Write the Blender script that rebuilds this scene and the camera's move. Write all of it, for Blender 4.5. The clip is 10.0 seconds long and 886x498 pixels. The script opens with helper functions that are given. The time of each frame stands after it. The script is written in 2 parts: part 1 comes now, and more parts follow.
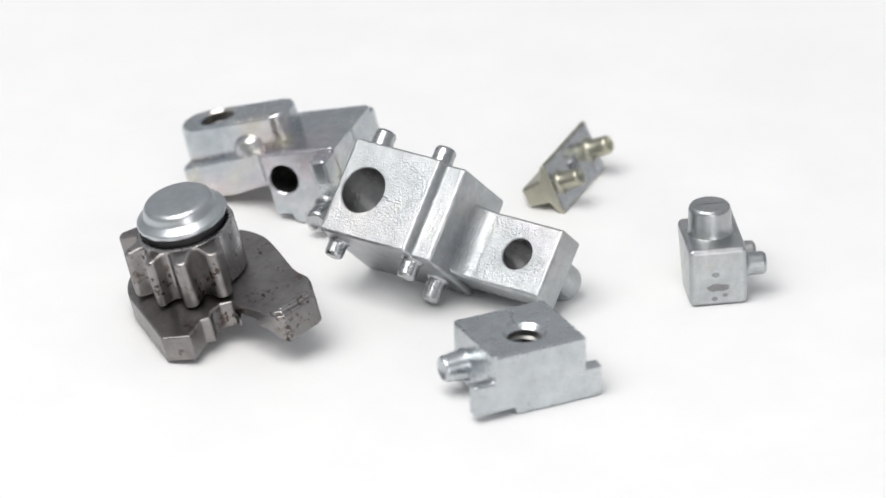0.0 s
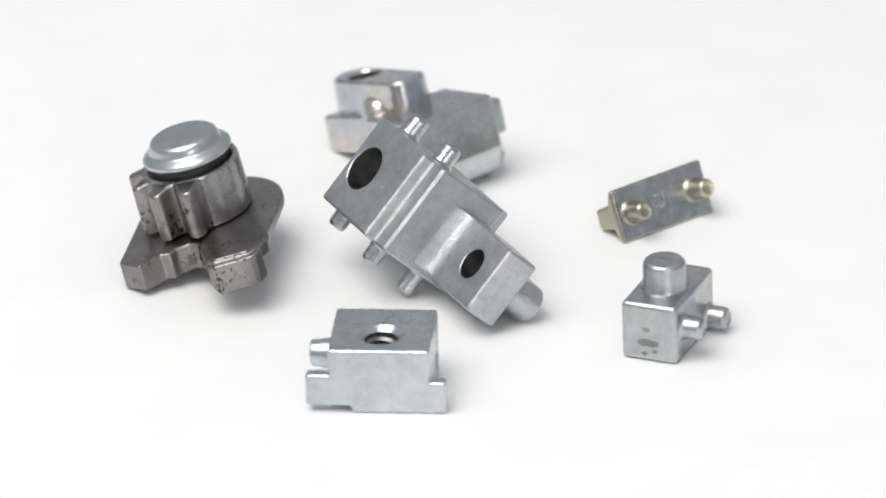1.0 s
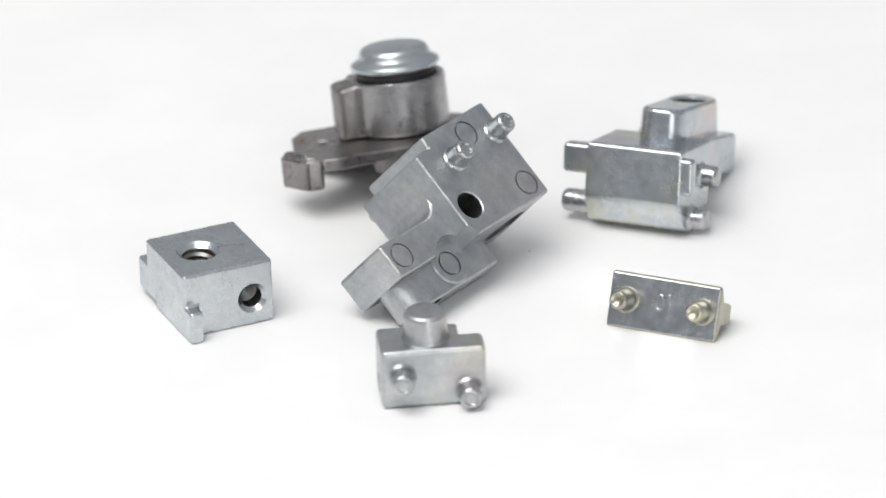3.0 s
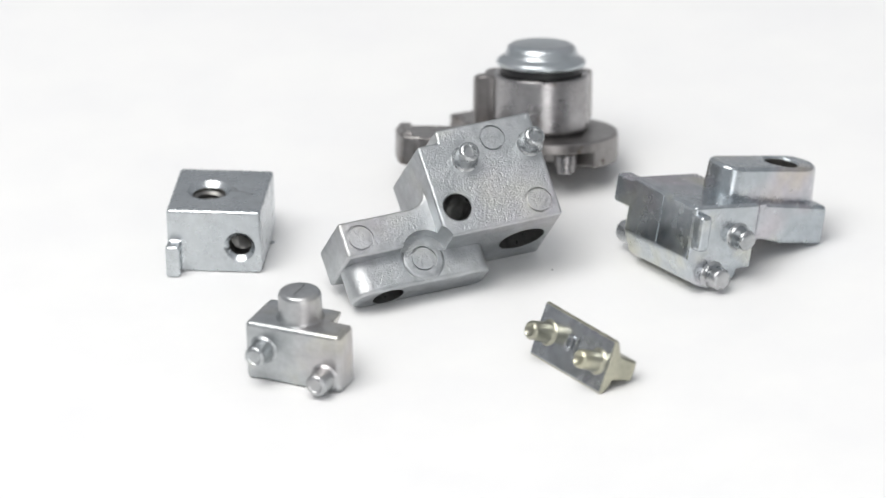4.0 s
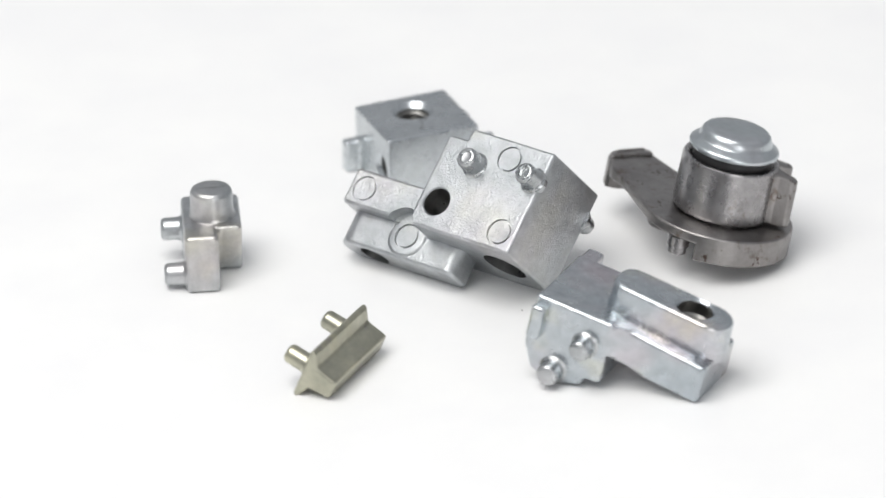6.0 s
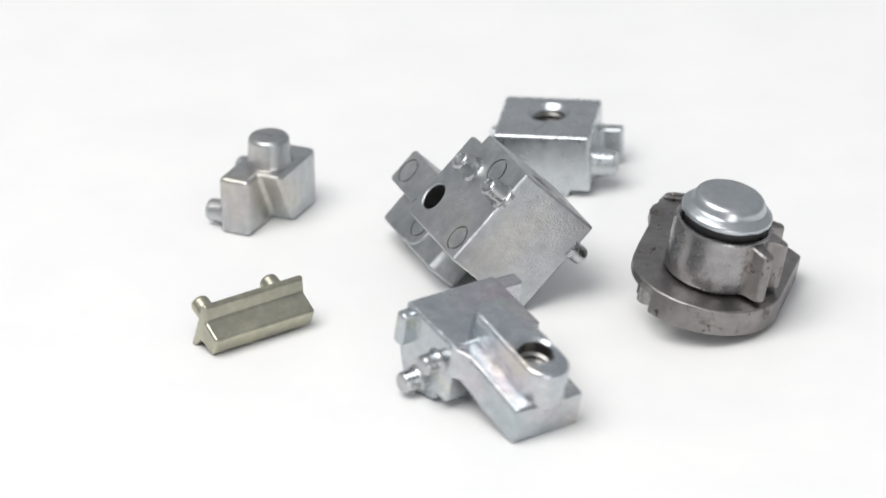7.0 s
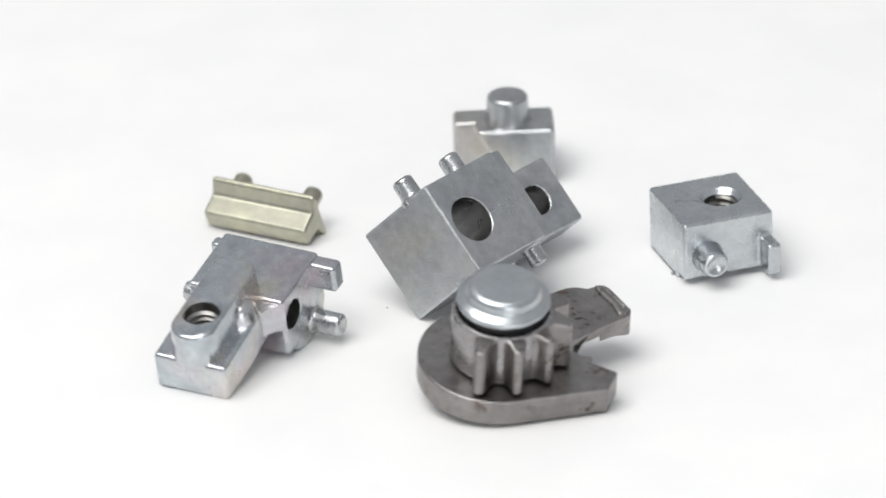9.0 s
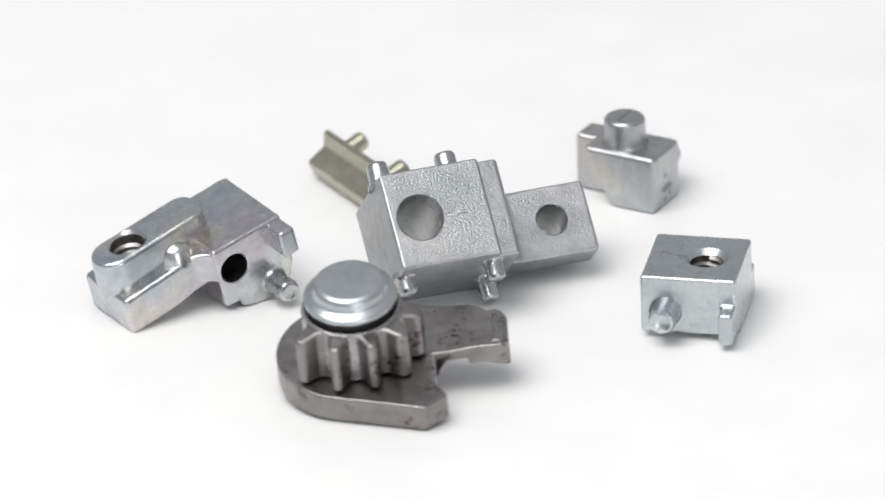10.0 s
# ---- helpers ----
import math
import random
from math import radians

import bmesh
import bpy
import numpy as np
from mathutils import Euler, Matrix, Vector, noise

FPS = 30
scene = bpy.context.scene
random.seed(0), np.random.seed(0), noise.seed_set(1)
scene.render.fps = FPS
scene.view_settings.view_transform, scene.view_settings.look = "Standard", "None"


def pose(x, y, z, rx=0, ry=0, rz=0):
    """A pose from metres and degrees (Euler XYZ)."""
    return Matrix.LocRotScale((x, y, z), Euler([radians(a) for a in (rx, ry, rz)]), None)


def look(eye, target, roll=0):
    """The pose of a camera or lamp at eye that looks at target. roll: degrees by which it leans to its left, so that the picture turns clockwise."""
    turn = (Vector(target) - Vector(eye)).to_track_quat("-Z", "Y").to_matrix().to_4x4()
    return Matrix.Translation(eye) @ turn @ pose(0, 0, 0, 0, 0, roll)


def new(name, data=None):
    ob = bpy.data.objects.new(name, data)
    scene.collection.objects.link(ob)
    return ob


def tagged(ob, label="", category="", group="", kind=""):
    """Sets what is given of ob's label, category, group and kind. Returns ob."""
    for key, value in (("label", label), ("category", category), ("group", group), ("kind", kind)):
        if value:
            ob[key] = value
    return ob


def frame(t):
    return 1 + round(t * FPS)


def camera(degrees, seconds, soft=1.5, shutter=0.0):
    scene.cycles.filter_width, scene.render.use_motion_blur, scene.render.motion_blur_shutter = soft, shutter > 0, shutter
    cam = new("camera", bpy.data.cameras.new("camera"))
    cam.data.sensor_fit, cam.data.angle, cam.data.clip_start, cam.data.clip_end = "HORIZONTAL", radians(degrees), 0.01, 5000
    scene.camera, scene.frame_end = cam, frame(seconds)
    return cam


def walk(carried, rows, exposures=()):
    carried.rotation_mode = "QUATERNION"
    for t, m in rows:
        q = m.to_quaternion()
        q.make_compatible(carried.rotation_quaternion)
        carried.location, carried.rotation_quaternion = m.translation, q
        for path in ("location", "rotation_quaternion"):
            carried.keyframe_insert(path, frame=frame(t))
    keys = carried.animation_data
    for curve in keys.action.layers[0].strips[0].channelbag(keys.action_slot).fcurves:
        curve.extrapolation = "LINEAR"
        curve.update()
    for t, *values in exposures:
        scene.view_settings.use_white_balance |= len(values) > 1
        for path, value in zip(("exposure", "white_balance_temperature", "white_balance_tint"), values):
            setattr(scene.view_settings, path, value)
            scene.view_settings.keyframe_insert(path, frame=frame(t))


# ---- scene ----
# ---- camera: stands still, long lens, looking down on a turntable ----
def basis(right, up, ahead, eye):
    m = Matrix((right, up, [-v for v in ahead])).transposed().to_4x4()
    m.translation = eye
    return m


CAM_POSE = basis((0.99951645, -0.01187381, -0.02873825), (0.03104132, 0.43510261, 0.89984563),
                 (-0.00181949, 0.90030258, -0.43526079), (0.0, -1.52112, 0.74194))
cam = camera(5.500, 10.0, soft=1.5, shutter=0.5)
cam.data.dof.use_dof = True
cam.data.dof.focus_distance = 1.675
cam.data.dof.aperture_fstop = 17.0
walk(cam, [(0.0, CAM_POSE), (10.0, CAM_POSE)])

# ---- world and studio lamps ----
world = bpy.data.worlds.new("studio_world")
world.use_nodes = True
scene.world = world
wn = world.node_tree.nodes
wl = world.node_tree.links
bg = wn["Background"]
bg.inputs["Strength"].default_value = 1.0
tc = wn.new("ShaderNodeTexCoord")
sep = wn.new("ShaderNodeSeparateXYZ")
ramp = wn.new("ShaderNodeValToRGB")
wl.new(tc.outputs["Generated"], sep.inputs[0])
wl.new(sep.outputs["Z"], ramp.inputs[0])
wl.new(ramp.outputs[0], bg.inputs["Color"])
ramp.color_ramp.elements[0].position = 0.0
ramp.color_ramp.elements[0].color = (0.37, 0.38, 0.395, 1)
ramp.color_ramp.elements[1].position = 0.8
ramp.color_ramp.elements[1].color = (0.47, 0.48, 0.50, 1)


def softbox(name, eye, target, size_x, size_y, power, colour):
    lamp = bpy.data.lights.new(name, "AREA")
    lamp.shape, lamp.size, lamp.size_y, lamp.energy, lamp.color = "RECTANGLE", size_x, size_y, power, colour
    ob = new(name, lamp)
    ob.matrix_world = look(eye, target)
    return ob


softbox("softbox_overhead", (-0.42, -0.46, 1.30), (0, 0, 0), 1.10, 1.02, 18.7, (1.0, 0.985, 0.955))
softbox("softbox_front", (0.37, -1.36, 0.33), (0, 0, 0.01), 0.5, 0.72, 2.8, (1.0, 0.99, 0.98))
scene.view_settings.exposure = 0.0


# ---- materials ----
def material(name, build):
    m = bpy.data.materials.new(name)
    m.use_nodes = True
    build(m.node_tree.nodes, m.node_tree.links, m.node_tree.nodes["Principled BSDF"])
    return m


def noise_at(n, l, scale, detail=4.0, rough=0.55):
    co = n.new("ShaderNodeTexCoord")
    tex = n.new("ShaderNodeTexNoise")
    tex.inputs["Scale"].default_value = scale
    tex.inputs["Detail"].default_value = detail
    tex.inputs["Roughness"].default_value = rough
    l.new(co.outputs["Object"], tex.inputs["Vector"])
    return tex


def mix_colours(n, l, factor, a, b, lo=0.35, hi=0.65):
    r = n.new("ShaderNodeValToRGB")
    r.color_ramp.elements[0].position, r.color_ramp.elements[1].position = lo, hi
    r.color_ramp.elements[0].color, r.color_ramp.elements[1].color = (*a, 1), (*b, 1)
    l.new(factor, r.inputs[0])
    return r.outputs[0]


def metal(name, a, b, rough_lo, rough_hi, grain, grain_depth, pits=0.0, tint=None, stain=None, wave=0.00003, tinting=0.6, gold=None, mottle=0.15, specks=None):
    """Cast or plated metal: blotchy colour, uneven gloss, fine cast grain, scattered pits and, where asked, a plating tint or stains."""
    def build(n, l, p):
        p.inputs["Metallic"].default_value = 1.0
        big = noise_at(n, l, 90.0, 5.0)
        colour = mix_colours(n, l, big.outputs[0], a, b)
        if tint:
            t = noise_at(n, l, 55.0, 2.0)
            f = n.new("ShaderNodeMapRange")
            f.inputs["From Min"].default_value, f.inputs["From Max"].default_value = 0.5, 0.72
            f.inputs["To Max"].default_value = tinting
            l.new(t.outputs[0], f.inputs["Value"])
            mx = n.new("ShaderNodeMix")
            mx.data_type = "RGBA"
            mx.inputs["B"].default_value = (*tint, 1)
            l.new(f.outputs[0], mx.inputs["Factor"])
            l.new(colour, mx.inputs["A"])
            colour = mx.outputs["Result"]
        if gold:
            t = noise_at(n, l, 82.0, 3.0)
            f = n.new("ShaderNodeMapRange")
            f.inputs["From Min"].default_value, f.inputs["From Max"].default_value = 0.53, 0.72
            f.inputs["To Max"].default_value = tinting
            l.new(t.outputs[0], f.inputs["Value"])
            mx = n.new("ShaderNodeMix")
            mx.data_type = "RGBA"
            mx.inputs["B"].default_value = (*gold, 1)
            l.new(f.outputs[0], mx.inputs["Factor"])
            l.new(colour, mx.inputs["A"])
            colour = mx.outputs["Result"]
        if stain:
            t = noise_at(n, l, 260.0, 6.0, 0.7)
            f = n.new("ShaderNodeMapRange")
            f.inputs["From Min"].default_value, f.inputs["From Max"].default_value = 0.58, 0.68
            f.inputs["To Max"].default_value = 0.75
            l.new(t.outputs[0], f.inputs["Value"])
            mx = n.new("ShaderNodeMix")
            mx.data_type = "RGBA"
            mx.inputs["B"].default_value = (*stain, 1)
            l.new(f.outputs[0], mx.inputs["Factor"])
            l.new(colour, mx.inputs["A"])
            colour = mx.outputs["Result"]
        if specks:
            t = noise_at(n, l, 1100.0, 3.0, 0.6)
            where = noise_at(n, l, 150.0, 2.0)
            both = n.new("ShaderNodeMath")
            both.operation = "MULTIPLY"
            l.new(t.outputs[0], both.inputs[0])
            l.new(where.outputs[0], both.inputs[1])
            f = n.new("ShaderNodeMapRange")
            f.inputs["From Min"].default_value, f.inputs["From Max"].default_value = 0.352, 0.395
            f.inputs["To Max"].default_value = 0.85
            l.new(both.outputs[0], f.inputs["Value"])
            mx = n.new("ShaderNodeMix")
            mx.data_type = "RGBA"
            mx.inputs["B"].default_value = (*specks, 1)
            l.new(f.outputs[0], mx.inputs["Factor"])
            l.new(colour, mx.inputs["A"])
            colour = mx.outputs["Result"]
        blots = noise_at(n, l, 430.0, 7.0, 0.68)
        shade = n.new("ShaderNodeMapRange")
        shade.inputs["From Min"].default_value, shade.inputs["From Max"].default_value = 0.3, 0.7
        shade.inputs["To Min"].default_value, shade.inputs["To Max"].default_value = 1.0 - mottle, 1.0 + mottle
        l.new(blots.outputs[0], shade.inputs["Value"])
        scaled = n.new("ShaderNodeVectorMath")
        scaled.operation = "SCALE"
        l.new(colour, scaled.inputs[0])
        l.new(shade.outputs[0], scaled.inputs["Scale"])
        colour = scaled.outputs[0]
        l.new(colour, p.inputs["Base Color"])
        mid = noise_at(n, l, 350.0, 6.0, 0.65)
        rr = n.new("ShaderNodeMapRange")
        rr.inputs["From Min"].default_value, rr.inputs["From Max"].default_value = 0.3, 0.7
        rr.inputs["To Min"].default_value, rr.inputs["To Max"].default_value = rough_lo, rough_hi
        l.new(mid.outputs[0], rr.inputs["Value"])
        l.new(rr.outputs[0], p.inputs["Roughness"])
        fine = noise_at(n, l, grain, 4.0, 0.6)
        height = fine.outputs[0]
        if pits:
            v = n.new("ShaderNodeTexVoronoi")
            v.inputs["Scale"].default_value = grain * 0.8
            co = n.new("ShaderNodeTexCoord")
            l.new(co.outputs["Object"], v.inputs["Vector"])
            pm = n.new("ShaderNodeMapRange")
            pm.inputs["From Min"].default_value, pm.inputs["From Max"].default_value = 0.0, 0.35
            pm.inputs["To Min"].default_value, pm.inputs["To Max"].default_value = -pits, 0.0
            l.new(v.outputs["Distance"], pm.inputs["Value"])
            where = n.new("ShaderNodeMapRange")
            where.inputs["From Min"].default_value, where.inputs["From Max"].default_value = 0.42, 0.62
            where.inputs["To Min"].default_value, where.inputs["To Max"].default_value = 0.15, 2.2
            l.new(noise_at(n, l, 130.0, 3.0).outputs[0], where.inputs["Value"])
            patch = n.new("ShaderNodeMath")
            patch.operation = "MULTIPLY"
            l.new(pm.outputs[0], patch.inputs[0])
            l.new(where.outputs[0], patch.inputs[1])
            add = n.new("ShaderNodeMath")
            add.operation = "ADD"
            l.new(height, add.inputs[0])
            l.new(patch.outputs[0], add.inputs[1])
            height = add.outputs[0]
        bump = n.new("ShaderNodeBump")
        bump.inputs["Strength"].default_value = 1.0
        bump.inputs["Distance"].default_value = grain_depth
        l.new(height, bump.inputs["Height"])
        soft = n.new("ShaderNodeBump")
        soft.inputs["Distance"].default_value = wave
        l.new(noise_at(n, l, 240.0, 2.0).outputs[0], soft.inputs["Height"])
        l.new(soft.outputs[0], bump.inputs["Normal"])
        l.new(bump.outputs[0], p.inputs["Normal"])
    return material(name, build)


ZINC_CAST = metal("cast_zinc", (0.415, 0.434, 0.448), (0.54, 0.558, 0.57), 0.29, 0.43, 2300.0, 0.00013, 0.3, (0.56, 0.50, 0.54), None, 0.00004, 0.35, (0.53, 0.53, 0.44))
ZINC_IRIS = metal("plated_zinc_iridescent", (0.45, 0.49, 0.52), (0.57, 0.60, 0.62), 0.20, 0.30, 600.0, 0.000004, 0.0, (0.66, 0.52, 0.56), None, 0.00006, 0.6, (0.62, 0.60, 0.44))
ZINC_BLUE = metal("plated_zinc_bluish", (0.51, 0.54, 0.562), (0.60, 0.63, 0.645), 0.25, 0.31, 600.0, 0.000003, 0.0, None, (0.47, 0.49, 0.51), 0.00003, mottle=0.09)
ZINC_GREY = metal("plated_zinc_grey", (0.42, 0.44, 0.45), (0.54, 0.56, 0.57), 0.28, 0.42, 900.0, 0.00001, 0.2, (0.52, 0.45, 0.44), None, 0.0001, 0.5, (0.55, 0.53, 0.42))
ZINC_OLIVE = metal("passivated_zinc_yellow", (0.39, 0.385, 0.315), (0.51, 0.50, 0.40), 0.28, 0.38, 600.0, 0.000004, 0.0, (0.56, 0.52, 0.30), (0.36, 0.33, 0.34), 0.00003)
ZINC_VIOLET = metal("passivated_zinc_violet", (0.40, 0.42, 0.44), (0.56, 0.575, 0.59), 0.19, 0.30, 600.0, 0.000006, 0.0, (0.46, 0.42, 0.52), (0.36, 0.36, 0.42), 0.00008, 0.8, (0.52, 0.56, 0.50), 0.24)
STEEL = metal("sintered_steel", (0.235, 0.222, 0.218), (0.32, 0.308, 0.302), 0.27, 0.42, 900.0, 0.000015, 0.2, None, (0.11, 0.07, 0.05), specks=(0.06, 0.035, 0.025))
STEEL_BARE = metal("machined_steel", (0.32, 0.31, 0.312), (0.41, 0.40, 0.405), 0.24, 0.32, 600.0, 0.000004, 0.0, None, (0.22, 0.19, 0.17))
ZINC_CAP = metal("plated_zinc_cap", (0.50, 0.54, 0.56), (0.57, 0.60, 0.62), 0.27, 0.36, 500.0, 0.000001, 0.0, (0.63, 0.55, 0.60), None, 0.000015, 0.5, (0.58, 0.60, 0.48), 0.09)
ZINC_PIN = metal("burnished_zinc", (0.43, 0.447, 0.455), (0.57, 0.58, 0.585), 0.20, 0.34, 900.0, 0.00004, 0.2, (0.60, 0.54, 0.57), None, 0.00016, 0.4, (0.58, 0.58, 0.46))
# Dark metal for threads and tapped holes; the depth shade is painted into it.
TAPPED = metal("shade_toned_tapped_hole", (0.20, 0.198, 0.19), (0.31, 0.305, 0.295), 0.30, 0.45, 900.0, 0.00004, 0.3)
# Darker zinc for plain bore walls: the shade inside holes is in its colour.
BORE = metal("shade_toned_bore", (0.33, 0.332, 0.33), (0.48, 0.482, 0.48), 0.24, 0.42, 900.0, 0.00004, 0.3)

BLOT = metal("dull_oxide", (0.22, 0.22, 0.222), (0.40, 0.405, 0.41), 0.42, 0.6, 900.0, 0.00005, 0.4)


def build_rubber(n, l, p):
    p.inputs["Base Color"].default_value = (0.012, 0.012, 0.013, 1)
    p.inputs["Roughness"].default_value = 0.45
    b = n.new("ShaderNodeBump")
    b.inputs["Distance"].default_value = 0.00003
    l.new(noise_at(n, l, 1500.0).outputs[0], b.inputs["Height"])
    l.new(b.outputs[0], p.inputs["Normal"])


RUBBER = material("black_rubber", build_rubber)


def build_white(n, l, p):
    l.new(mix_colours(n, l, noise_at(n, l, 40.0, 5.0).outputs[0], (0.86, 0.86, 0.865), (0.89, 0.89, 0.885)), p.inputs["Base Color"])
    p.inputs["Roughness"].default_value = 0.32
    p.inputs["Specular IOR Level"].default_value = 0.35
    b = n.new("ShaderNodeBump")
    b.inputs["Distance"].default_value = 0.00002
    l.new(noise_at(n, l, 700.0).outputs[0], b.inputs["Height"])
    l.new(b.outputs[0], p.inputs["Normal"])


WHITE = material("white_board", build_white)


def build_dust(n, l, p):
    l.new(mix_colours(n, l, noise_at(n, l, 3000.0).outputs[0], (0.16, 0.155, 0.15), (0.28, 0.27, 0.26)), p.inputs["Base Color"])
    p.inputs["Roughness"].default_value = 0.8


DUST = material("dark_dust", build_dust)

# ---- shape helpers; shapes are written in millimetres ----
MM = Matrix.Diagonal((0.001, 0.001, 0.001, 1))


def prism(poly, axis, lo, hi, draft=(1.0, 1.0)):
    """A polygon of (first, second) coordinates pushed along axis x, y or z from lo to hi, spread by draft at lo."""
    bm = bmesh.new()
    put = {"x": lambda a, b, c: (c, a, b), "y": lambda a, b, c: (a, c, b), "z": lambda a, b, c: (a, b, c)}[axis]
    low = [bm.verts.new(put(a * draft[0], b * draft[1], lo)) for a, b in poly]
    top = [bm.verts.new(put(a, b, hi)) for a, b in poly]
    bm.faces.new(low)
    bm.faces.new(top)
    for i in range(len(poly)):
        j = (i + 1) % len(poly)
        bm.faces.new((low[i], low[j], top[j], top[i]))
    bmesh.ops.recalc_face_normals(bm, faces=bm.faces)
    return bm


def box(x0, x1, y0, y1, z0, z1):
    return prism([(x0, y0), (x1, y0), (x1, y1), (x0, y1)], "z", z0, z1)


def arc(cx, cy, r, a0, a1, n):
    return [(cx + r * math.cos(radians(a0 + (a1 - a0) * i / n)), cy + r * math.sin(radians(a0 + (a1 - a0) * i / n))) for i in range(n + 1)]


def lathe(profile, m=Matrix(), seg=48):
    """Turns (radius, height) pairs round z into a closed body, placed by m. A radius of 0 closes it in a point."""
    bm = bmesh.new()
    rings = []
    for r, h in profile:
        if r < 1e-6:
            rings.append([bm.verts.new((0, 0, h))])
        else:
            rings.append([bm.verts.new((r * math.cos(2 * math.pi * i / seg), r * math.sin(2 * math.pi * i / seg), h)) for i in range(seg)])
    for a, b in zip(rings, rings[1:]):
        for i in range(seg):
            j = (i + 1) % seg
            ring = [a[i % len(a)], a[j % len(a)], b[j % len(b)], b[i % len(b)]]
            ring = [v for k, v in enumerate(ring) if v not in ring[:k]]
            if len(ring) > 2:
                bm.faces.new(ring)
    for ring in (rings[0], rings[-1]):
        if len(ring) > 1:
            bm.faces.new(ring)
    bmesh.ops.recalc_face_normals(bm, faces=bm.faces)
    bm.transform(m)
    return bm


def along(x, y, z, axis):
    """A frame at (x, y, z) whose z points along the named axis."""
    turn = {"+x": (0, 90, 0), "-x": (0, -90, 0), "+y": (-90, 0, 0), "-y": (90, 0, 0), "+z": (0, 0, 0), "-z": (180, 0, 0)}[axis]
    return Matrix.Translation((x, y, z)) @ pose(0, 0, 0, *turn)


def drill(x, y, z, axis, r, depth, sink=0.0):
    """A cutter for a hole that starts at the point and goes along axis, with a countersink."""
    prof = [(r + sink + 0.5, -0.5), (r, sink), (r, depth)] if sink else [(r, -0.5), (r, depth)]
    return lathe([(0, prof[0][1])] + prof + [(0, depth)], along(x, y, z, axis), 56)


def groove(x, y, z, axis, r, w=0.36, depth=0.5):
    """A cutter for a thin ring, as an ejector leaves it."""
    bm = bmesh.new()
    seg = 40
    loop = [(r - w / 2, -0.4), (r + w / 2, -0.4), (r + w / 2, depth), (r - w / 2, depth)]
    rings = [[bm.verts.new((q * math.cos(2 * math.pi * i / seg), q * math.sin(2 * math.pi * i / seg), h)) for i in range(seg)] for q, h in loop]
    for k in range(4):
        a, b = rings[k], rings[(k + 1) % 4]
        for i in range(seg):
            bm.faces.new((a[i], a[(i + 1) % seg], b[(i + 1) % seg], b[i]))
    bmesh.ops.recalc_face_normals(bm, faces=bm.faces)
    bm.transform(along(x, y, z, axis))
    return bm


def scratch(bm):
    me = bpy.data.meshes.new("scratch")
    bm.to_mesh(me)
    bm.free()
    return new("scratch", me)


def carve(base, adds=(), cuts=(), bevel=0.4, segments=3, late=(), apart=False, edge=32):
    """One solid: base and adds joined, edges rounded, cuts and late cutters taken out. With apart each body is
    rounded before they are joined. Returns a bmesh in millimetres."""
    temps = []

    def rounded(ob, clamp):
        md = ob.modifiers.new("round", "BEVEL")
        md.width, md.segments, md.limit_method, md.angle_limit, md.use_clamp_overlap = bevel, segments, "ANGLE", radians(edge), clamp

    def body(bm):
        t = scratch(bm)
        temps.append(t)
        if apart and bevel:
            rounded(t, True)
        return t

    ob = body(base)

    def join(t, how):
        md = ob.modifiers.new("join", "BOOLEAN")
        md.operation, md.solver, md.object = how, "EXACT", t

    for bm in adds:
        join(body(bm), "UNION")
    for bm in cuts:
        t = scratch(bm)
        temps.append(t)
        join(t, "DIFFERENCE")
    if bevel and not apart:
        flat = ob.modifiers.new("flatten", "DECIMATE")
        flat.decimate_type, flat.angle_limit = "DISSOLVE", radians(1.5)
        rounded(ob, False)
    for bm in late:
        t = scratch(bm)
        temps.append(t)
        join(t, "DIFFERENCE")
    bpy.context.view_layer.update()
    deps = bpy.context.evaluated_depsgraph_get()
    me = bpy.data.meshes.new_from_object(ob.evaluated_get(deps), depsgraph=deps)
    out = bmesh.new()
    out.from_mesh(me)
    bpy.data.meshes.remove(me)
    for t in temps:
        data = t.data
        bpy.data.objects.remove(t)
        bpy.data.meshes.remove(data)
    return out


def part(name, bm, mat, parent, label="", sharp=38, bores=(), lining=None):
    # Wall faces inside the listed holes take the lining, toned down for hole shade.
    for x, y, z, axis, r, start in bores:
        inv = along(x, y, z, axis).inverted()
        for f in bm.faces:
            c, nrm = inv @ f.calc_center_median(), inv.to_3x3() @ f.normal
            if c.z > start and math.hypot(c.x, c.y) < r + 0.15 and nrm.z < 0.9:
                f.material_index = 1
    bm.transform(MM)
    me = bpy.data.meshes.new(name)
    bm.to_mesh(me)
    bm.free()
    for p in me.polygons:
        p.use_smooth = True
    me.set_sharp_from_angle(angle=radians(sharp))
    me.materials.append(mat)
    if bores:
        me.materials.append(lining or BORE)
    ob = new(name, me)
    ob.parent = parent
    md = ob.modifiers.new("normals", "WEIGHTED_NORMAL")
    md.keep_sharp = True
    if label:
        tagged(ob, label)
    return ob


def pin(x, y, z, axis, r, length, dimple=0.0, foot=0.35):
    """A round cast pin with a filleted foot, a rounded rim and, where it has one, a centre dimple."""
    prof = [(0, -1.0), (r + foot, -1.0), (r + foot, 0.0), (r + foot * 0.35, 0.25), (r, 0.7), (r * 0.97, length - 0.75), (r * 0.92, length - 0.4), (r * 0.82, length - 0.14), (r * 0.68, length)]
    if dimple > 0.8:
        prof += [(r * 0.62, length - dimple * 0.08), (0, length - dimple)]
    elif dimple:
        prof += [(r * 0.6, length), (r * 0.48, length - dimple * 0.75), (r * 0.2, length - dimple * 0.85), (0, length - dimple * 0.85)]
    else:
        prof.append((0, length))
    return lathe(prof, along(x, y, z, axis), 40)


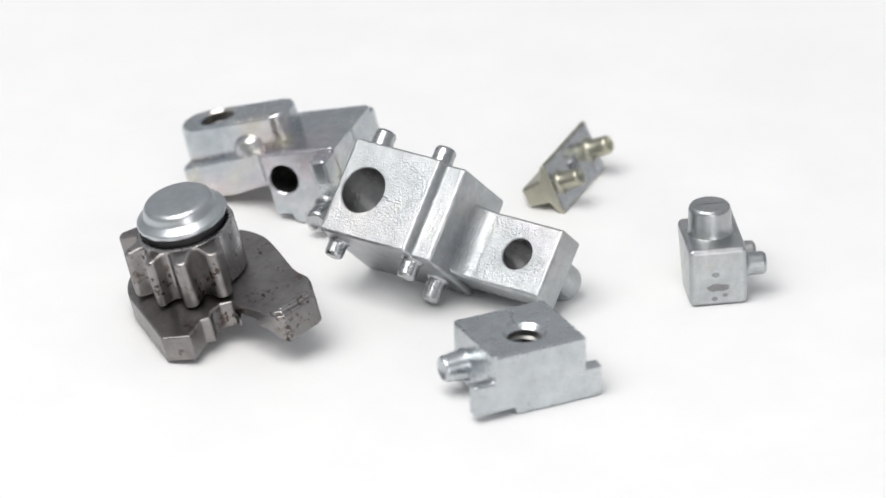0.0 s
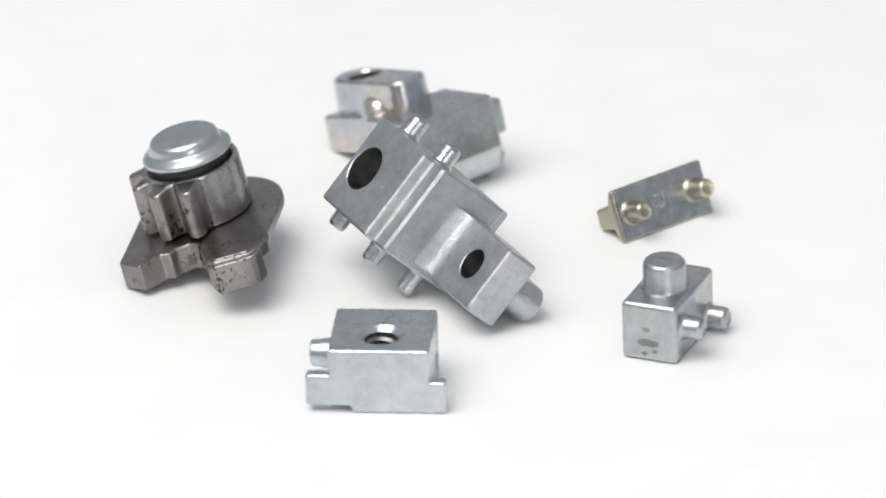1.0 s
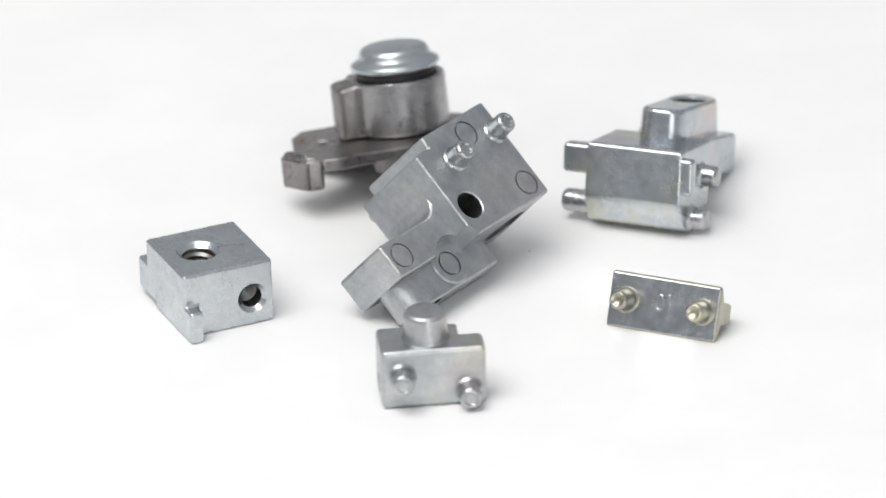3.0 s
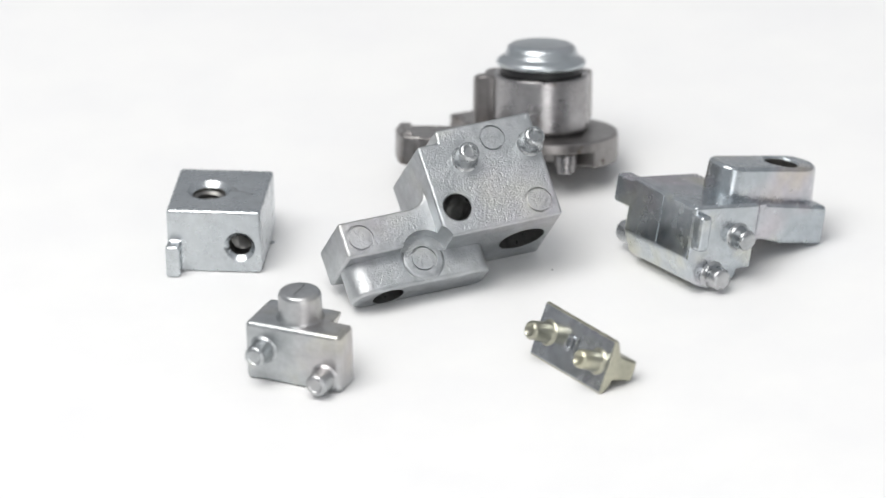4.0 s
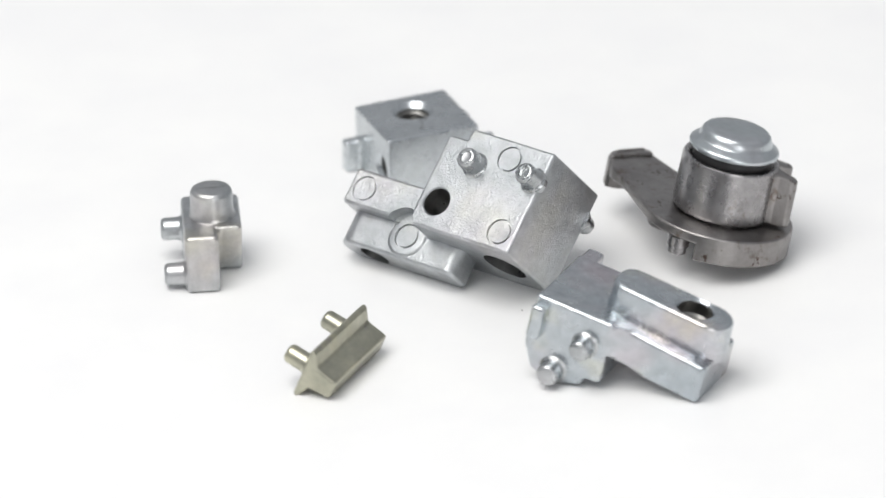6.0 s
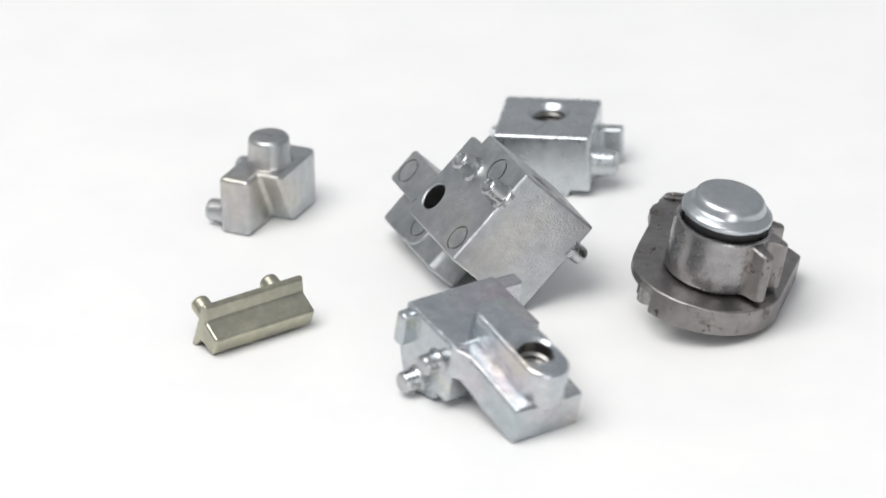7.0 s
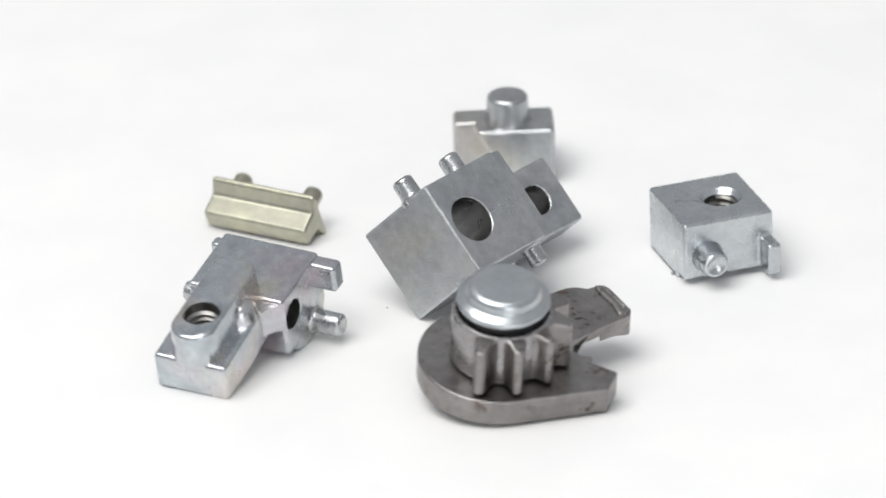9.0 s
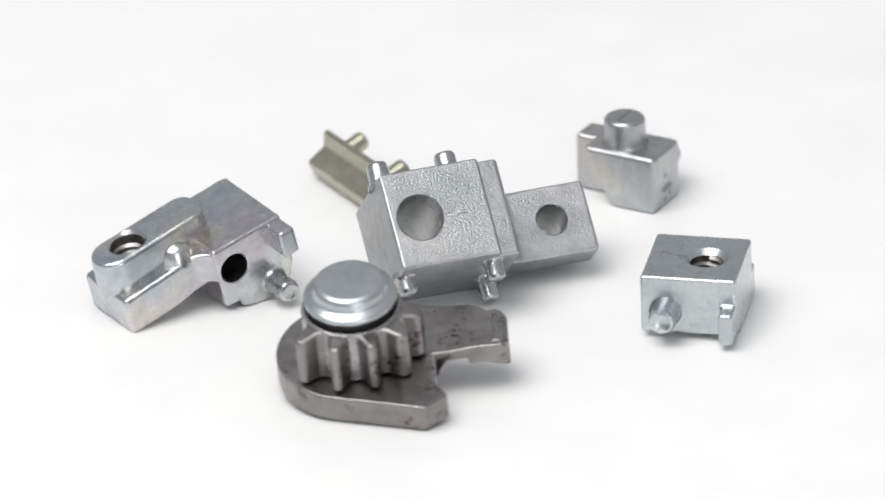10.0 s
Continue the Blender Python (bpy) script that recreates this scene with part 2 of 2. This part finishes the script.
def thread(x, y, z, axis, r, depth, pitch):
    """A helical ridge on the wall of a hole."""
    bm = bmesh.new()
    seg = 36
    turns = int(depth / pitch * seg)
    last = None
    for i in range(turns):
        a, h = 2 * math.pi * i / seg, pitch * i / seg
        ring = [bm.verts.new((q * math.cos(a), q * math.sin(a), h + dz)) for q, dz in ((r + 0.15, -pitch * 0.42), (r - pitch * 0.45, 0), (r + 0.15, pitch * 0.42))]
        if last:
            for k in range(3):
                bm.faces.new((last[k], last[(k + 1) % 3], ring[(k + 1) % 3], ring[k]))
        else:
            bm.faces.new(ring)
        last = ring
    bm.faces.new(last)
    bmesh.ops.recalc_face_normals(bm, faces=bm.faces)
    bm.transform(along(x, y, z, axis))
    return bm


def root(name, label, category):
    return tagged(new(name), label, category)


PLACES = []


def place(ob, x, y, z, rx=0.0, ry=0.0, rz=0.0):
    """Remembers where a thing lies on the turntable (millimetres, degrees) at the start."""
    PLACES.append((ob, pose(x * 0.001, y * 0.001, z * 0.001, rx, ry, rz)))
    return ob


# ---- setting ----
def build_setting():
    bm = bmesh.new()
    bmesh.ops.create_grid(bm, x_segments=2, y_segments=2, size=4.0)
    me = bpy.data.meshes.new("ground")
    bm.to_mesh(me)
    bm.free()
    me.materials.append(WHITE)
    g = new("ground", me)
    g.location.z = -0.012
    tagged(g, "plain white studio table top under the turntable", "table top", kind="structure")
    disc = root("turntable", "round white display turntable carrying the metal parts", "turntable")
    part("turntable_top", lathe([(0, -5), (239.5, -5), (240, -4.5), (240, -0.5), (239.5, 0), (0, 0)], seg=160), WHITE, disc)
    part("turntable_foot", lathe([(0, -12), (150, -12), (150, -5.2), (0, -5.2)], seg=96), WHITE, disc)
    place(disc, 0, 0, 0)


# ---- tapped clamping block ----
def build_tapped_block():
    ob = root("tapped_clamp_block", "small bluish zinc-plated block with a threaded hole on top", "metal block")
    h = 12.4
    outline = [(-9.1, 1.3), (-5.2, 1.3), (-5.0, 0), (9.1, 0), (9.1, h), (-9.1, h)]
    tabs = [box(-13.2, -8.0, -8.75, -6.1, 1.3, 7.4), box(8.0, 12.0, -8.75, -6.1, 0.0, 6.2)]
    under = prism([(7.5, -1.0), (10.0, -1.0), (10.0, 2.3)], "x", -3.5, 14.0)
    cuts = [drill(0, -2, h, "-z", 3.05, 14, 0.95), drill(9.1, 4.7, 5.3, "-x", 2.05, 9, 0.85)]
    # Both holes and their threads use TAPPED, a colour darkened for the shade within.
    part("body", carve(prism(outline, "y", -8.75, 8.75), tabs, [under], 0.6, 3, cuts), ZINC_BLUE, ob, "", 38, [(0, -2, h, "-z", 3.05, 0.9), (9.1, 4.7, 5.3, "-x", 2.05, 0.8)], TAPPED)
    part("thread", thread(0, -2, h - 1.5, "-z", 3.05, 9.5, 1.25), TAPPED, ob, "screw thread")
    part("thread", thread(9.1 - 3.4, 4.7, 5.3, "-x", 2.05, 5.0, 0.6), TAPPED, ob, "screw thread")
    stud = lathe([(0, -1), (3.0, -1), (3.0, 0.2), (2.75, 0.6), (2.7, 2.2), (2.5, 2.5), (2.45, 4.0), (2.2, 4.4), (1.8, 4.5), (1.5, 4.3), (0, 3.4)],
                 along(-9.1, 4.2, 5.5, "-x"), 44)
    part("stud", stud, ZINC_BLUE, ob, "round stud with a centre dimple")
    for x, y, long, turn in ((0.35, 3.6, 3.6, 77), (-0.9, 2.6, 1.5, 50), (1.3, 5.9, 1.2, 95)):
        nick = box(-long / 2, long / 2, -0.11, 0.11, -0.2, 0.03)
        nick.transform(Matrix.Translation((x, y, h)) @ pose(0, 0, 0, 0, 0, turn))
        part("scratch", nick, BLOT, ob, "dark scratch")
    place(ob, 10.6, -45.4, 0, 0, 0, 25.05)


# ---- small block with a peg ----
def build_peg_block():
    ob = root("peg_block", "small grey zinc-plated block with a round peg on top", "metal block")
    back = box(4.6, 10.8, 0, 18.8, 0, 11.3)
    wedge = prism([(0, 0), (9.3, 0), (14.9, 11.3), (0, 11.3)], "x", 0.1, 10.8)
    part("body", carve(wedge, [back], (), 0.95, 4), ZINC_GREY, ob)
    peg = carve(lathe([(0, 10.5), (4.6, 10.5), (4.35, 11.35), (4.0, 11.9), (3.9, 15.6), (3.75, 16.1), (3.45, 16.45), (3.0, 16.6), (0, 16.6)], Matrix.Translation((5.3, 8.6, 0)), 56), (), [box(2.9, 7.7, 8.45, 8.75, 16.45, 17.2)], 0)
    part("peg", peg, ZINC_GREY, ob)
    part("pin", pin(10.8, 3.6, 6.3, "+x", 2.15, 3.9, 0.3, 0.6), ZINC_GREY, ob)
    part("pin", pin(10.8, 15.6, 2.8, "+x", 2.15, 3.9, 0.3, 0.6), ZINC_GREY, ob)
    for x, z, wide, tall in ((5.3, 3.7, 2.1, 0.75), (4.9, 6.3, 0.75, 0.5), (4.6, 1.5, 0.6, 0.45), (6.6, 2.1, 0.5, 0.35)):
        blot = [(x + wide * math.cos(radians(a)) * (1 + 0.16 * math.sin(3.0 * a + x)), z + tall * math.sin(radians(a)) * (1 + 0.2 * math.cos(2.0 * a + z))) for a in range(0, 360, 24)]
        part("stamp_mark", prism(blot, "y", -0.04, 0.3), BLOT, ob, "dull dark blotted stamp mark")
    place(ob, 41.66, -14.14, 0.0, 0, 0, 7.58)


# ---- ridged bar with two pins ----
def build_bar():
    ob = root("ridged_bar", "small yellowish passivated metal bar with two pins, leaning on its ridge", "metal bar")
    prof = [(0, 0), (0, 10.3), (1.0, 10.3), (2.4, 7.6), (6.6, 7.0), (6.6, 3.25), (2.3, 2.9), (1.0, 0)]
    bar = part("bar", carve(prism(prof, "x", -10.7, 10.7), (), (), 0.6, 4), ZINC_OLIVE, ob)
    bar.data.materials.append(ZINC_VIOLET)
    for p in bar.data.polygons:
        if p.normal.y < -0.95:
            p.material_index = 1
    for x in (-7.3, 7.5):
        part("pin", pin(x, 0.0, 5.3, "-y", 1.85, 4.6, 0.9, 0.6), ZINC_OLIVE, ob, "short pin with a hollow tip")
    ring = arc(-0.75, 6.3, 0.95, 0, 180, 10) + arc(-0.75, 5.1, 0.95, 180, 360, 10)
    hollow = arc(-0.75, 6.3, 0.5, 0, 180, 10) + arc(-0.75, 5.1, 0.5, 180, 360, 10)
    mark = carve(prism(ring, "y", -0.45, 0.4), [box(0.75, 1.25, -0.45, 0.4, 3.2, 7.4)], [prism(hollow, "y", -0.8, -0.02)], 0.12, 2)
    part("mark", mark, ZINC_VIOLET, ob)
    place(ob, 23.65, 36.59, 0.05, -24.0, 0, 67.85)


# ---- large stepped block with an arm, tipped on its edge ----
def build_large_block():
    ob = root("large_stepped_block", "large cast zinc block with bored holes, tipped on its edge", "metal block")
    fillet = [(18.3 + 3.6 - 3.6 * math.cos(radians(a)), -8.9 - 3.6 * math.sin(radians(a))) for a in range(0, 91, 15)]
    main = prism([(-4.9, 0), (14.0, 0), (14.2, -2.4), (18.0, -2.4), (18.3, -2.9), (18.3, -8.9), (18.3, -20.7), (-4.9, -20.7)], "y", -9.7, 8.8)
    web = prism([(17.0, -6.0), (18.3, -8.9)] + fillet[1:] + [(36.3, -12.5), (36.3, -19.6), (17.0, -19.6)], "y", -8.6, 5.0)
    rail = prism(arc(32.4, -1.6, 3.6, -90, 90, 12) + [(10.4, 2.0), (9.1, 0.7), (9.1, -3.9), (10.4, -5.2)], "z", -26.0, -18.5)
    pad = lathe([(0, 0), (4.1, 0), (4.1, 6.0), (0, 6.0)], along(21.4, -3.6, -21.6, "+y"), 44)
    scoop = lathe([(0, 0), (4.6, 0), (4.6, 9.0), (0, 9.0)], along(21.4, 2.42, -21.6, "+y"), 44)
    holes = [drill(0.8, -0.5, 0, "-z", 4.34, 24, 0.2), drill(28.8, -1.6, -12.5, "-z", 2.95, 20, 0.2), drill(14.3, 8.8, -15.3, "-y", 2.65, 13, 0.25)]
    rings = [groove(3.7, 8.8, -3.6, "-y", 2.35), groove(-1.2, 8.8, -17.2, "-y", 2.35), groove(32.8, 5.0, -16.1, "-y", 2.35), groove(21.4, 2.4, -21.6, "-y", 2.3)]
    # The three bores are lined with BORE, its colour darkened as shade.
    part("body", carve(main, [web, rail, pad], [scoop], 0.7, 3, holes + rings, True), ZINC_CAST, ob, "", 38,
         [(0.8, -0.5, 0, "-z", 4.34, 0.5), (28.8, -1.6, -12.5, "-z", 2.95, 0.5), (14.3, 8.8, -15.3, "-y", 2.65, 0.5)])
    for x, z, tall in ((10.1, -6.6, 3.9), (-3.0, -6.1, 4.0)):
        part("pin", pin(x, 8.8, z, "+y", 2.05, tall, 0.55, 0.5), ZINC_PIN, ob)
    for x, z, tall in ((-3.4, -5.6, 3.1), (13.3, -4.8, 3.6), (14.0, -14.2, 4.5)):
        part("pin", pin(x, -9.7, z, "-y", 1.8, tall, 0.0, 0.45), ZINC_PIN, ob)
    part("cast_mark", carve(box(5.6, 9.6, -1.3, -1.05, -0.1, 0.12), [box(5.4, 6.4, -0.75, -0.4, -0.1, 0.16), box(8.0, 9.4, -0.8, -0.5, -0.1, 0.14)], (), 0.05, 2), ZINC_CAST, ob, "small raised casting mark")
    place(ob, -17.71, -3.57, 21.36, 46.42, -0.19, -34.77)


# ---- latch block with a raised ridge ----
def build_ridge_block():
    ob = root("ridge_latch_block", "iridescent zinc-plated latch block with a raised bored ridge and side pins", "metal block")
    side = [(-27.0, -4.3), (-11.8, -4.4), (-11.8, -16.8), (-14.9, -17.0), (-15.0, -18.4), (-17.5, -19.4), (-22.4, -20.2), (-25.2, -19.0), (-27.3, -14.6)]
    arm = prism([(-13.0, -4.8), (6.2, -6.5), (6.2, -13.9), (-4.0, -13.2), (-8.0, -12.3), (-13.0, -12.0)], "y", -7.5, 6.9)
    ridge = prism(arc(2.6, 0, 4.3, -90, 90, 14) + arc(-12.7, 1.0, 3.2, 90, 180, 7) + arc(-12.7, -1.0, 3.2, 180, 270, 7), "z", -8.0, 0.0, (1.03, 1.1))
    for v in ridge.verts:
        if v.co.z > -1:
            v.co.z += 0.15 - 0.055 * v.co.x if v.co.x < 0 else 0.15 - 0.03 * v.co.x
    pad = lathe([(0, -8.0), (3.9, -8.0), (3.8, -6.2), (3.5, -4.8), (2.9, -3.4), (1.9, -2.4), (0, -2.0)], Matrix.Translation((-7.6, 3.2, 0)), 44)
    cove = prism([(-13.0, 6.0), (-8.6, 6.0), (-8.6, 6.85), (-10.0, 7.3), (-11.0, 8.1), (-11.7, 9.3), (-13.0, 9.5)], "z", -11.2, -5.0)
    cove_far = prism([(-13.0, -6.6), (-8.6, -6.6), (-8.6, -7.45), (-10.2, -7.8), (-11.2, -8.3), (-11.7, -8.9), (-13.0, -9.0)], "z", -11.2, -5.0)
    tabs = [cove, cove_far, box(-27.0, -23.6, 8.0, 14.4, -10.4, -4.9), box(-26.9, -24.3, -11.3, -8.0, -12.4, -5.6)]
    holes = [drill(-0.4, 0, 0, "-z", 3.2, 16, 0.25), drill(-15.4, 9.8, -9.8, "-y", 2.82, 11, 0.2)]
    # Ridge hole, side hole and thread carry their shade as TAPPED's dark colour.
    part("body", carve(prism(side, "y", -9.2, 9.8), [arm, ridge, pad] + tabs, (), 0.8, 4, holes, True, 24), ZINC_IRIS, ob, "", 24, [(-0.4, 0, 0, "-z", 3.2, 0.5), (-15.4, 9.8, -9.8, "-y", 2.82, 0.5)], TAPPED)
    part("thread", thread(-0.4, 0, -2.2, "-z", 3.2, 9.0, 1.25), TAPPED, ob)
    part("parting_seam", carve(prism([(-27.12, -4.9), (-27.42, -14.2), (-26.5, -14.2), (-26.5, -4.9)], "y", 0.18, 0.42), (), (), 0.06, 2), ZINC_IRIS, ob, "fine raised casting seam")
    part("pin", pin(-22.3, 9.8, -16.6, "+y", 2.2, 5.7, 0.25, 0.5), ZINC_PIN, ob, "long side pin")
    part("pin", pin(-16.1, -9.2, -10.4, "-y", 2.0, 3.3, 0.0, 0.6), ZINC_PIN, ob)
    part("pin", pin(-20.8, -9.2, -17.6, "-y", 2.1, 3.3, 0.0, 0.6), ZINC_PIN, ob)
    place(ob, -45.24, 42.11, 14.75, -1.69, 13.96, 158.71)


# ---- toothed cam with its cap ----
def build_cam():
    ob = root("toothed_cam", "dark steel toothed cam plate with a bright zinc cap", "cam gear")
    claw = [(17.6, -10.4), (20.0, -5.5), (15.8, -2.6), (15.9, -0.8), (14.0, -0.3), (12.5, 1.8), (12.9, 3.9), (16.0, 5.4), (19.6, 7.6), (23.3, 9.4), (24.3, 10.4), (24.5, 11.6),
            (21.6, 17.4), (20.5, 18.3), (18.2, 18.4), (17.4, 18.0), (15.4, 18.6), (13.4, 18.4), (11.0, 17.3), (8.5, 16.6), (1.0, 15.6)]
    recess = prism([(13.6, 4.6), (13.6, 2.0), (18.2, 4.6), (18.6, 10.0), (17.4, 16.2), (18.2, 20.0), (6.0, 19.0), (-8.0, 19.0), (-17.0, 10.0), (-14.5, 7.6), (-6.5, 5.2), (4.0, 4.6)],
                   "z", -9.0, -4.0)
    under = prism([(5.0, -5.2), (8.6, -5.4), (11.6, -7.4), (11.6, -8.0), (5.0, -8.0)], "x", 18.0, 27.0)
    plate = carve(prism(arc(-1.2, 1.0, 14.0, 99.18, 280, 39) + claw, "z", -7.2, -2.0), (), [recess, under], 0.42, 3)

    def lifted(bm):
        """The arm springs up a little towards its tip."""
        for v in bm.verts:
            if v.co.z > -3.5:
                v.co.z += 0.45 * min(1.0, max(0.0, (v.co.x - 6.0) / 6.0)) * min(1.0, max(0.0, (v.co.y - 4.0) / 4.0))
        return bm

    part("cam_plate", lifted(plate), STEEL, ob)
    tip = carve(prism([(22.0, 9.3), (23.4, 9.9), (24.1, 11.4), (21.3, 17.1), (20.3, 18.0), (18.5, 18.1), (19.0, 16.6), (21.4, 12.0)], "z", -2.6, -1.3), (), (), 0.5, 4, (), False, 20)
    tip = part("tip_pad", lifted(tip), STEEL, ob, "raised worn pad at the tip")
    lip = carve(prism([(23.1, 10.9), (23.5, 11.5), (21.0, 16.6), (20.3, 17.1), (20.0, 16.6), (22.6, 11.6)], "z", -1.9, -1.0), (), (), 0.3, 3)
    part("lip_ridge", lifted(lip), STEEL, tip)
    cx, cy = -0.4, 0.5
    hub = lathe([(0, -2.5), (7.9, -2.5), (7.9, -1.75), (8.6, -1.7), (9.05, -1.3), (9.15, -0.8), (9.1, 8.2), (8.85, 8.7), (8.4, 8.85), (7.8, 8.6), (7.3, 7.9), (0, 7.9)], Matrix.Translation((cx, cy, 0)), 72)
    hub = part("hub", hub, STEEL_BARE, ob, "smooth machined steel hub")
    for a, tip, w in ((-115.5, 13.0, 1.2), (-82, 12.3, 1.05), (-48, 12.1, 1.05), (-16.5, 12.7, 1.5), (14.5, 12.7, 1.7)):
        crown = [(tip - w + w * math.cos(radians(b)), w * math.sin(radians(b))) for b in range(-90, 91, 15)]
        tooth = prism([(7.0, -w - 1.7), (8.6, -w - 1.3), (9.4, -w - 0.4)] + crown + [(9.4, w + 0.4), (8.6, w + 1.3), (7.0, w + 1.7)], "z", -1.55, 8.55)
        for v in tooth.verts:
            if v.co.z > 7:
                v.co.z -= 0.2 * max(0.0, v.co.x - 9.0)
        t = carve(tooth, (), (), 0.6, 4)
        t.transform(Matrix.Translation((cx, cy, 0)) @ pose(0, 0, 0, 0, 0, a))
        part("tooth", t, STEEL, hub)
    seal = lathe([(0, 7.8), (7.2, 7.8), (7.5, 8.3), (7.5, 9.9), (7.1, 10.8), (0, 10.8)], Matrix.Translation((cx, cy, 0)), 64)
    part("seal_ring", seal, RUBBER, ob, "black rubber seal ring")
    cap = [(0, 9.45), (7.9, 9.5), (8.3, 9.75), (8.42, 10.15), (8.35, 10.5), (8.1, 10.75), (7.5, 11.1), (7.15, 11.35), (6.95, 11.45), (6.78, 11.7), (6.6, 12.4), (6.4, 12.95), (6.1, 13.3),
           (5.7, 13.53), (5.2, 13.65), (0, 13.7)]
    part("cap", lathe(cap, Matrix.Translation((cx, cy, 0.75)), 96), ZINC_CAP, ob, "bright stepped zinc cap")
    part("rivet", lathe([(0, -8.0), (1.4, -8.0), (1.75, -7.7), (1.75, -6.4), (2.1, -6.3), (2.1, -4.5), (0, -4.5)], Matrix.Translation((-8.6, 9.2, 0)), 28), STEEL_BARE, ob, "small stepped rivet")
    part("boss", lathe([(0, -7.6), (3.2, -7.6), (3.6, -7.4), (3.75, -7.0), (3.75, -4.5), (0, -4.5)], Matrix.Translation((3.1, 9.0, 0)), 40), STEEL, ob, "round boss under the plate")
    place(ob, -48.22, -12.45, 10.4, 13.0, 2.4, -77.9)


def build_dust_specks():
    for x, y, s in ((-11.9, 12.4, 0.16),):
        bm = bmesh.new()
        bmesh.ops.create_icosphere(bm, subdivisions=2, radius=s)
        for v in bm.verts:
            v.co *= 1 + 0.35 * noise.noise(v.co * 4 + Vector((x, y, 0)))
            v.co.z *= 0.6
        ob = part("dust_speck", bm, DUST, None)
        tagged(ob, "tiny dark speck of dust on the white board", "dust speck")
        place(ob, x, y, s * 0.4)


# ---- motion: the turntable carries everything round, clockwise from above ----
DRIFT = {0.0: 0.49, 0.5: -0.19, 1.0: 0.28, 1.5: -0.36, 2.0: -0.01, 2.5: -0.28, 3.0: 0.1, 3.5: -0.3, 4.0: 0.19, 4.5: -0.36, 5.0: 0.1, 5.5: -0.48, 6.0: 0.1, 6.5: -0.35, 7.0: 0.1, 7.5: -0.15, 8.0: 0.24, 8.5: -0.53, 9.0: 0.15, 9.5: -0.3, 10.0: 0.19}


def motions():
    for ob, start in PLACES:
        rows = []
        for i in range(21):
            t = i * 0.5
            turn = 30.6639 * t + DRIFT.get(t, 0.0)
            rows.append((t, Matrix.Rotation(radians(-turn), 4, "Z") @ start))
        walk(ob, rows)


build_setting()
build_tapped_block()
build_peg_block()
build_bar()
build_large_block()
build_ridge_block()
build_cam()
build_dust_specks()
motions()
